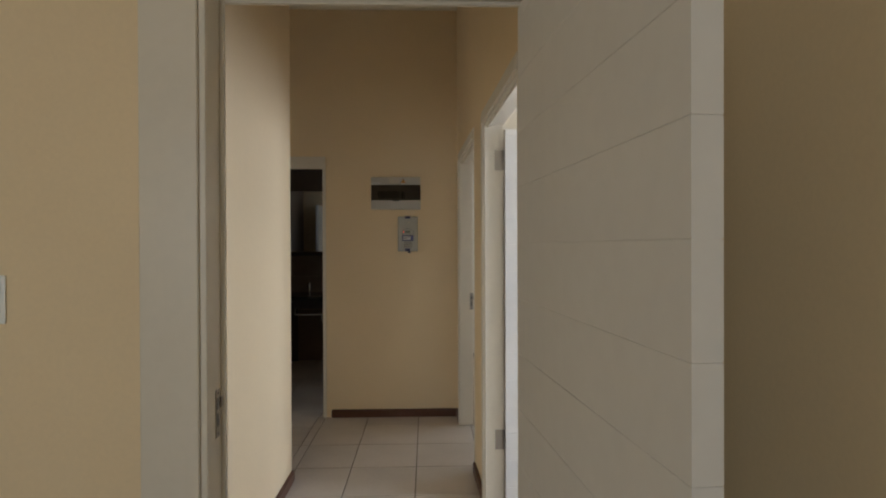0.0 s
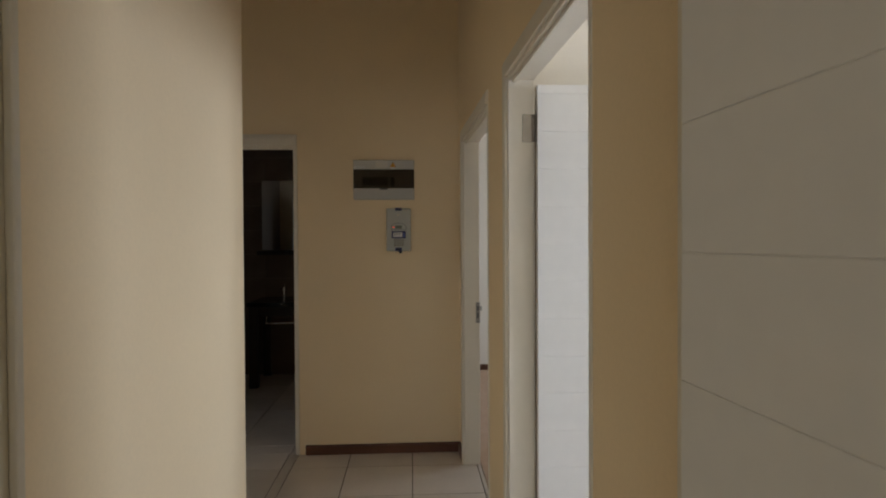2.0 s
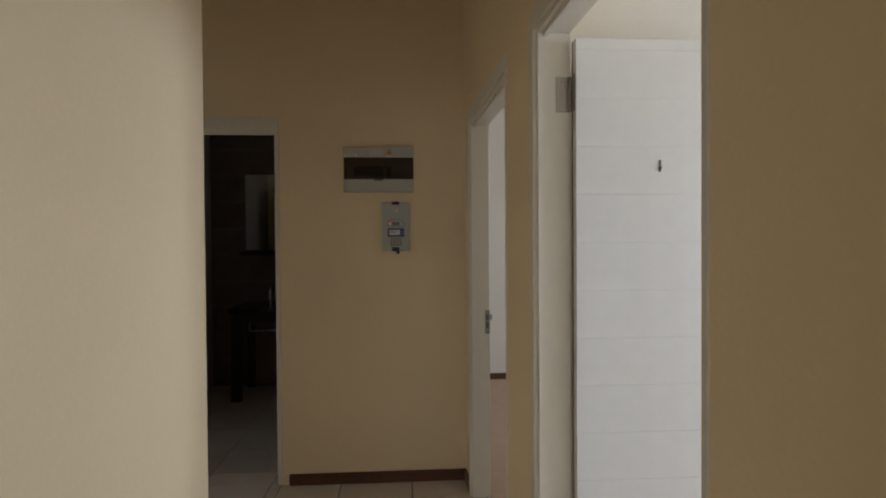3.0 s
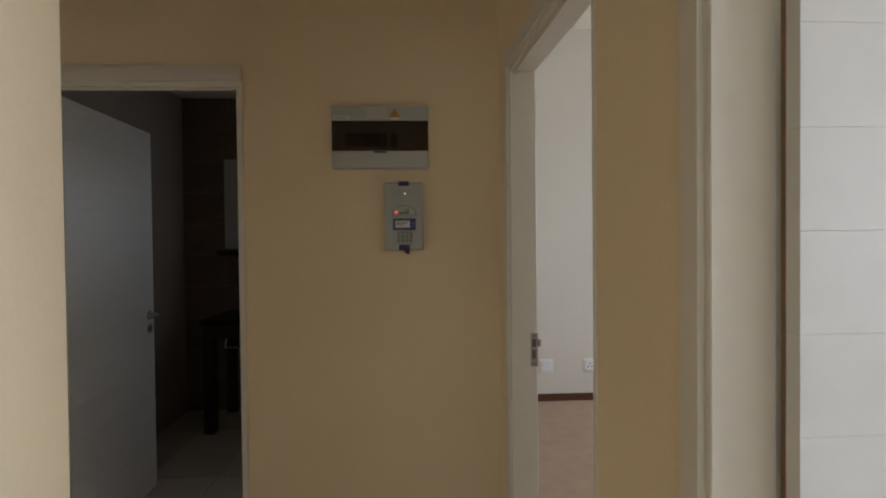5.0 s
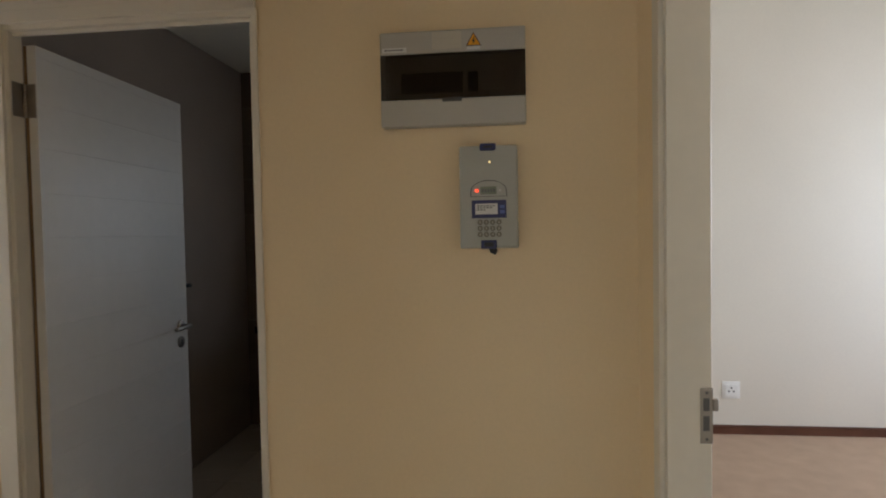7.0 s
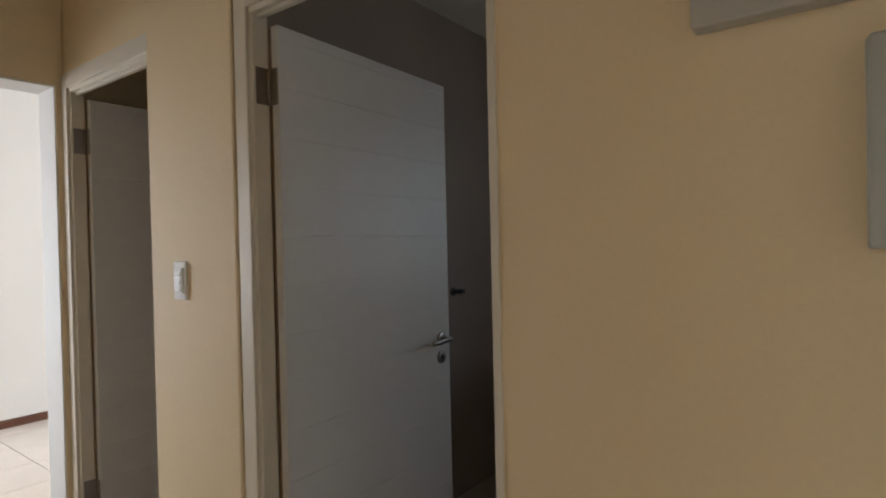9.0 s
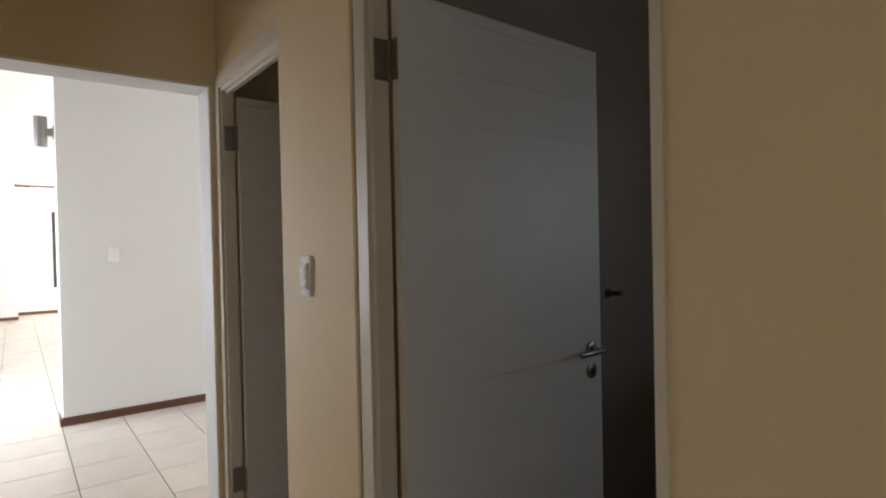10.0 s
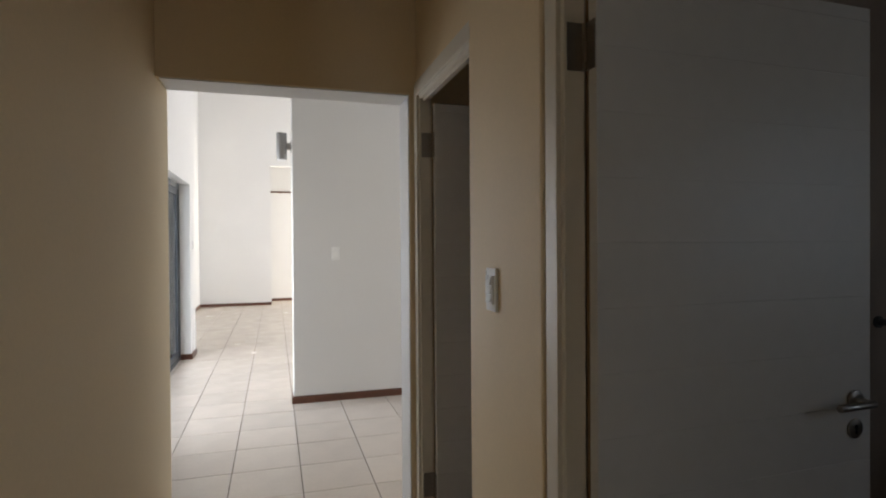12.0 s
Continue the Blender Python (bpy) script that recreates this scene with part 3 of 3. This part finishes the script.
def switch_plate(m, rockers, w, h, label, category="light switch", socket=False, deep=0.011):
    """A wall plate: local x across, z up, y out of the wall toward -y."""
    th = thing("wall_socket" if socket else "light_switch", m, label, category, "light switches" if rockers else "bedroom outlets")
    bm = box(B(), (-w / 2, -deep * 0.6, -h / 2), (w / 2, 0, h / 2), 0.003, 2)
    part("plate", bm, SOCKETWHITE, th, smooth=True)
    part("inner_frame", box(B(), (-w * 0.34, -deep, -h * 0.33), (w * 0.34, -deep * 0.55, h * 0.33), 0.002, 2), SOCKETWHITE, th)
    for i in range(rockers):
        hh = h * 0.6 / rockers
        z = -h * 0.3 + hh * (i + 0.5)
        bm = box(B(), (-w * 0.24, -deep - 0.004, z - hh * 0.42), (w * 0.24, -deep + 0.001, z + hh * 0.42), 0.0015)
        for v in bm.verts:
            if v.co.y < -deep and v.co.z > z:
                v.co.y += 0.003
        part("rocker", bm, SOCKETWHITE, th)
    if socket:
        bm = B()
        for x, z in ((0, h * 0.13), (-w * 0.13, -h * 0.06), (w * 0.13, -h * 0.06)):
            cyl(bm, (x, -deep - 0.0006, z), (x, -deep + 0.002, z), 0.006, seg=12)
        part("socket_hole", bm, BLACK, th)
    return th


switch_plate(pose(-1.56, -0.014, 1.283), 3, 0.075, 0.125, "white three-gang light switch on cream plaster", deep=0.016)
switch_plate(pose(-5.20, -0.091, 1.335, 0, 0, 90), 2, 0.075, 0.12, "white light switch on the dividing wall")
switch_plate(pose(-7.86, -1.63, 1.42, 0, 0, 180), 1, 0.075, 0.12, "white light switch near the sliding door")
switch_plate(pose(-0.655, EY - 0.12, 1.275), 1, 0.075, 0.125, "white light switch beside the first door")
switch_plate(pose(1.869, BY, 0.304), 0, 0.118, 0.118, "white wall socket above the bedroom carpet", "socket", True)
switch_plate(pose(1.489, BY, 0.304), 0, 0.118, 0.118, "white blank outlet above the bedroom carpet", "socket").name = "blank_outlet"

# ---- bathroom ----
van = thing("vanity_counter", None, "black granite vanity counter on dark wooden legs", "vanity")
bm = box(B(), (-1.20, 1.72, 0.80), (0.40, 2.352, 0.84), 0.004, 2)
part("countertop", bm, GRANITE, van, "polished black granite top")
leg = part("leg", box(B(), (-1.19, 1.74, 0.002), (-1.11, 1.82, 0.80), 0.003), WENGE, van)
for dx, dy in ((1.50, 0), (0, 0.52), (1.50, 0.52)):
    o = new("leg", leg.data)
    o.parent, o.location = van, (dx, dy, 0)
part("apron", box(B(), (-1.11, 1.755, 0.70), (0.31, 1.775, 0.80), 0.002), WENGE, van)
part("shelf_panel", box(B(), (-1.11, 2.28, 0.02), (0.31, 2.30, 0.70), 0.002), VENEER, van)
bm = cyl(B(), (-1.02, 1.72, 0.64), (-0.40, 1.72, 0.64), 0.007, seg=12)
for x in (-1.02, -0.40):
    cyl(bm, (x, 1.72, 0.64), (x, 1.76, 0.70), 0.006, seg=10)
cyl(bm, (-0.72, 1.72, 0.57), (-0.72, 1.72, 0.65), 0.009, seg=12)
part("towel_rail", bm, CHROME, van, "thin chrome rail")
bm = cyl(B(), (-0.95, 2.2, 0.84), (-0.95, 2.2, 0.98), 0.014, seg=16)
cyl(bm, (-0.95, 2.2, 0.97), (-0.95, 2.07, 0.95), 0.010, seg=14)
part("tap", bm, CHROME, van, "small chrome tap", True)
mir = thing("bathroom_mirror", None, "wall mirror with a dark ledge below", "mirror")
part("mirror_glass", box(B(), (-1.21, 2.335, 1.345), (-0.20, 2.342, 2.09), 0.001), MIRROR, mir)
part("ledge", box(B(), (-1.24, 2.22, 1.295), (-0.17, 2.351, 1.335), 0.003), WENGE, mir, "dark wooden ledge")
hk = thing("wall_hook", None, "small steel hook on the bathroom wall", "hook")
bm = cyl(B(), (-1.55, 1.49, 1.12), (-1.542, 1.49, 1.12), 0.022, seg=18)
cyl(bm, (-1.545, 1.49, 1.12), (-1.475, 1.49, 1.125), 0.012, seg=12)
part("peg", bm, DARKGREY, hk, smooth=True)

# ---- living room ----
sc = thing("wall_sconce", None, "grey cylindrical up and down wall light", "wall lamp")
bm = cyl(B(), (-5.30, -0.552, 2.185), (-5.30, -0.552, 2.425), 0.045, seg=32, bevel=0.003)
part("shade", bm, SCONCEGREY, sc, "brushed grey cylinder shade", True)
part("arm", box(B(), (-5.325, -0.512, 2.275), (-5.275, -0.467, 2.335), 0.004), SCONCEGREY, sc)
part("wall_plate", box(B(), (-5.345, -0.475, 2.255), (-5.255, -0.467, 2.355), 0.002), SCONCEGREY, sc)
bm = cyl(B(), (-5.30, -0.552, 2.1835), (-5.30, -0.552, 2.1855), 0.036, seg=28)
part("lens", bm, PAPER, sc)

sd = thing("sliding_door", None, "charcoal aluminium glass sliding door", "sliding door", kind="structure")
for nm, lo, hi in (("frame_post", (-7.64, -1.84, 0), (-7.58, -1.75, 2.18)), ("frame_post", (-4.46, -1.84, 0), (-4.40, -1.75, 2.18)),
                   ("frame_head", (-7.58, -1.84, 2.11), (-4.46, -1.75, 2.18)), ("track", (-7.58, -1.84, 0), (-4.46, -1.75, 0.035))):
    part(nm, box(B(), lo, hi, 0.003), ALU, sd)
for x0, x1, y in ((-7.58, -6.0, -1.775), (-6.06, -4.46, -1.815)):
    p = thing("door_panel")
    p.parent = sd
    bm = B()
    for lo, hi in (((x0, y - 0.016, 0.04), (x0 + 0.07, y + 0.016, 2.105)), ((x1 - 0.07, y - 0.016, 0.04), (x1, y + 0.016, 2.105)),
                   ((x0 + 0.07, y - 0.016, 0.04), (x1 - 0.07, y + 0.016, 0.12)), ((x0 + 0.07, y - 0.016, 2.035), (x1 - 0.07, y + 0.016, 2.105))):
        box(bm, lo, hi, 0.002)
    part("panel_frame", bm, ALU, p)
    pane = part("pane", box(B(), (x0 + 0.07, y - 0.003, 0.12), (x1 - 0.07, y + 0.003, 2.035)), PANE, p, "clear glass pane")
    pane.visible_shadow = False
win = thing("window_1", None, "charcoal aluminium framed window below a curtain rod", "window", kind="structure")
for nm, lo, hi in (("frame_post", (-14.97, -0.06, 0.56), (-14.89, 0.0, 2.22)), ("frame_post", (-14.97, 1.54, 0.56), (-14.89, 1.6, 2.22)), ("mullion", (-14.96, 0.745, 0.61), (-14.90, 0.795, 2.17)),
                   ("frame_head", (-14.97, 0.0, 2.17), (-14.89, 1.54, 2.22)), ("window_sill", (-14.97, 0.0, 0.56), (-14.89, 1.54, 0.61))):
    part(nm, box(B(), lo, hi, 0.003), ALU, win)
for y0, y1 in ((0.0, 0.745), (0.795, 1.54)):
    pane = part("pane", box(B(), (-14.936, y0, 0.61), (-14.930, y1, 2.17)), PANE, win, "clear glass pane")
    pane.visible_shadow = False
rod = thing("curtain_rod", None, "brown wooden curtain rod with finial", "curtain rod")
bm = cyl(B(), (-14.82, -0.66, 2.76), (-14.82, 1.5, 2.76), 0.016, seg=14)
part("pole", bm, ROD, rod, smooth=True)
bm = cyl(B(), (-14.82, -0.72, 2.76), (-14.82, -0.66, 2.76), 0.030, 0.022, seg=16, bevel=0.006)
part("finial", bm, ROD, rod, smooth=True)
part("bracket", box(B(), (-14.90, -0.50, 2.73), (-14.80, -0.47, 2.75), 0.002), ROD, rod)

# ---- tiles ----
PITCH, JOINT = 0.413, 0.005
shared = {}


def lay(parent, x0, x1, y0, y1, ox, oy, material=TILE, near=None, top=0.0, low=-0.0068):
    """Square floor tiles between joints, cut at the edges; pieces past 'near' are joined."""
    far = []
    i0, i1 = math.floor((x0 - ox) / PITCH), math.ceil((x1 - ox) / PITCH)
    j0, j1 = math.floor((y0 - oy) / PITCH), math.ceil((y1 - oy) / PITCH)
    for i in range(i0, i1):
        for j in range(j0, j1):
            a, b = max(x0, ox + i * PITCH), min(x1, ox + (i + 1) * PITCH)
            c, d = max(y0, oy + j * PITCH), min(y1, oy + (j + 1) * PITCH)
            if b - a < 0.02 or d - c < 0.02:
                continue
            size = (round(b - a, 3), round(d - c, 3))
            if near and (a + b) / 2 < near:
                far.append(((a, c), (b, d)))
                continue
            key = (size, material.name)
            cx, cy = (a + b) / 2, (c + d) / 2
            if key not in shared:
                ob = part("tile", box(B(), (-size[0] / 2 + JOINT / 2, -size[1] / 2 + JOINT / 2, low), (size[0] / 2 - JOINT / 2, size[1] / 2 - JOINT / 2, top), 0.0012), material, parent)
                shared[key] = ob.data
            else:
                ob = new("tile", shared[key])
                ob.parent = parent
            ob.location = (cx, cy, random.uniform(-0.0004, 0.0002))
            ob.rotation_euler = (random.uniform(-0.0008, 0.0008), random.uniform(-0.0008, 0.0008), 0)
    if far:
        vs, fs = [], []
        h = JOINT / 2
        for (a, c), (b, d) in far:
            n = len(vs)
            vs += [(x, y, z) for z in (low, top) for x, y in ((a + h, c + h), (b - h, c + h), (b - h, d - h), (a + h, d - h))]
            fs += [(n + 4, n + 5, n + 6, n + 7)] + [(n + k, n + (k + 1) % 4, n + 4 + (k + 1) % 4, n + 4 + k) for k in range(4)]
        me = bpy.data.meshes.new("tiles")
        me.from_pydata(vs, [], fs)
        me.materials.append(material)
        ob = new("tiles", me)
        ob.parent = parent
        tagged(ob, "beige floor tiles farther off", kind="stuff")


floor = bpy.data.objects["floor"]
lay(floor, LX - 0.02, RW + 0.1, -3.08, 0.03, -0.018, -0.643)
lay(floor, -2.70, LX - 0.02, -1.26, 0.03, -0.018, -0.643)
lay(floor, -14.9, -2.70, -2.45, 4.4, -4.155, -0.475, near=-7.4)
lay(floor, -1.55, RW - 0.1, 0.03, 2.36, -0.010, 0.183)
lay(floor, -3.1, 1.12, -7.9, -3.08, -0.010, -0.643, near=9)


# dark tiles on the bathroom's back wall
wall = bpy.data.objects["wall_bathroom"]
tl = None
for i in range(5):
    for j in range(10):
        if i == 4 and 4 < j < 8:
            continue
        if tl is None:
            tl = part("tile", box(B(), (0.001, -0.007, 0.001), (0.363, 0, 0.259), 0.001), DARKTILE, wall).data
            ob = [o for o in wall.children][-1]
        else:
            ob = new("tile", tl)
            ob.parent = wall
        ob.location = (-1.55 + 0.364 * i, 2.36, 0.26 * j)
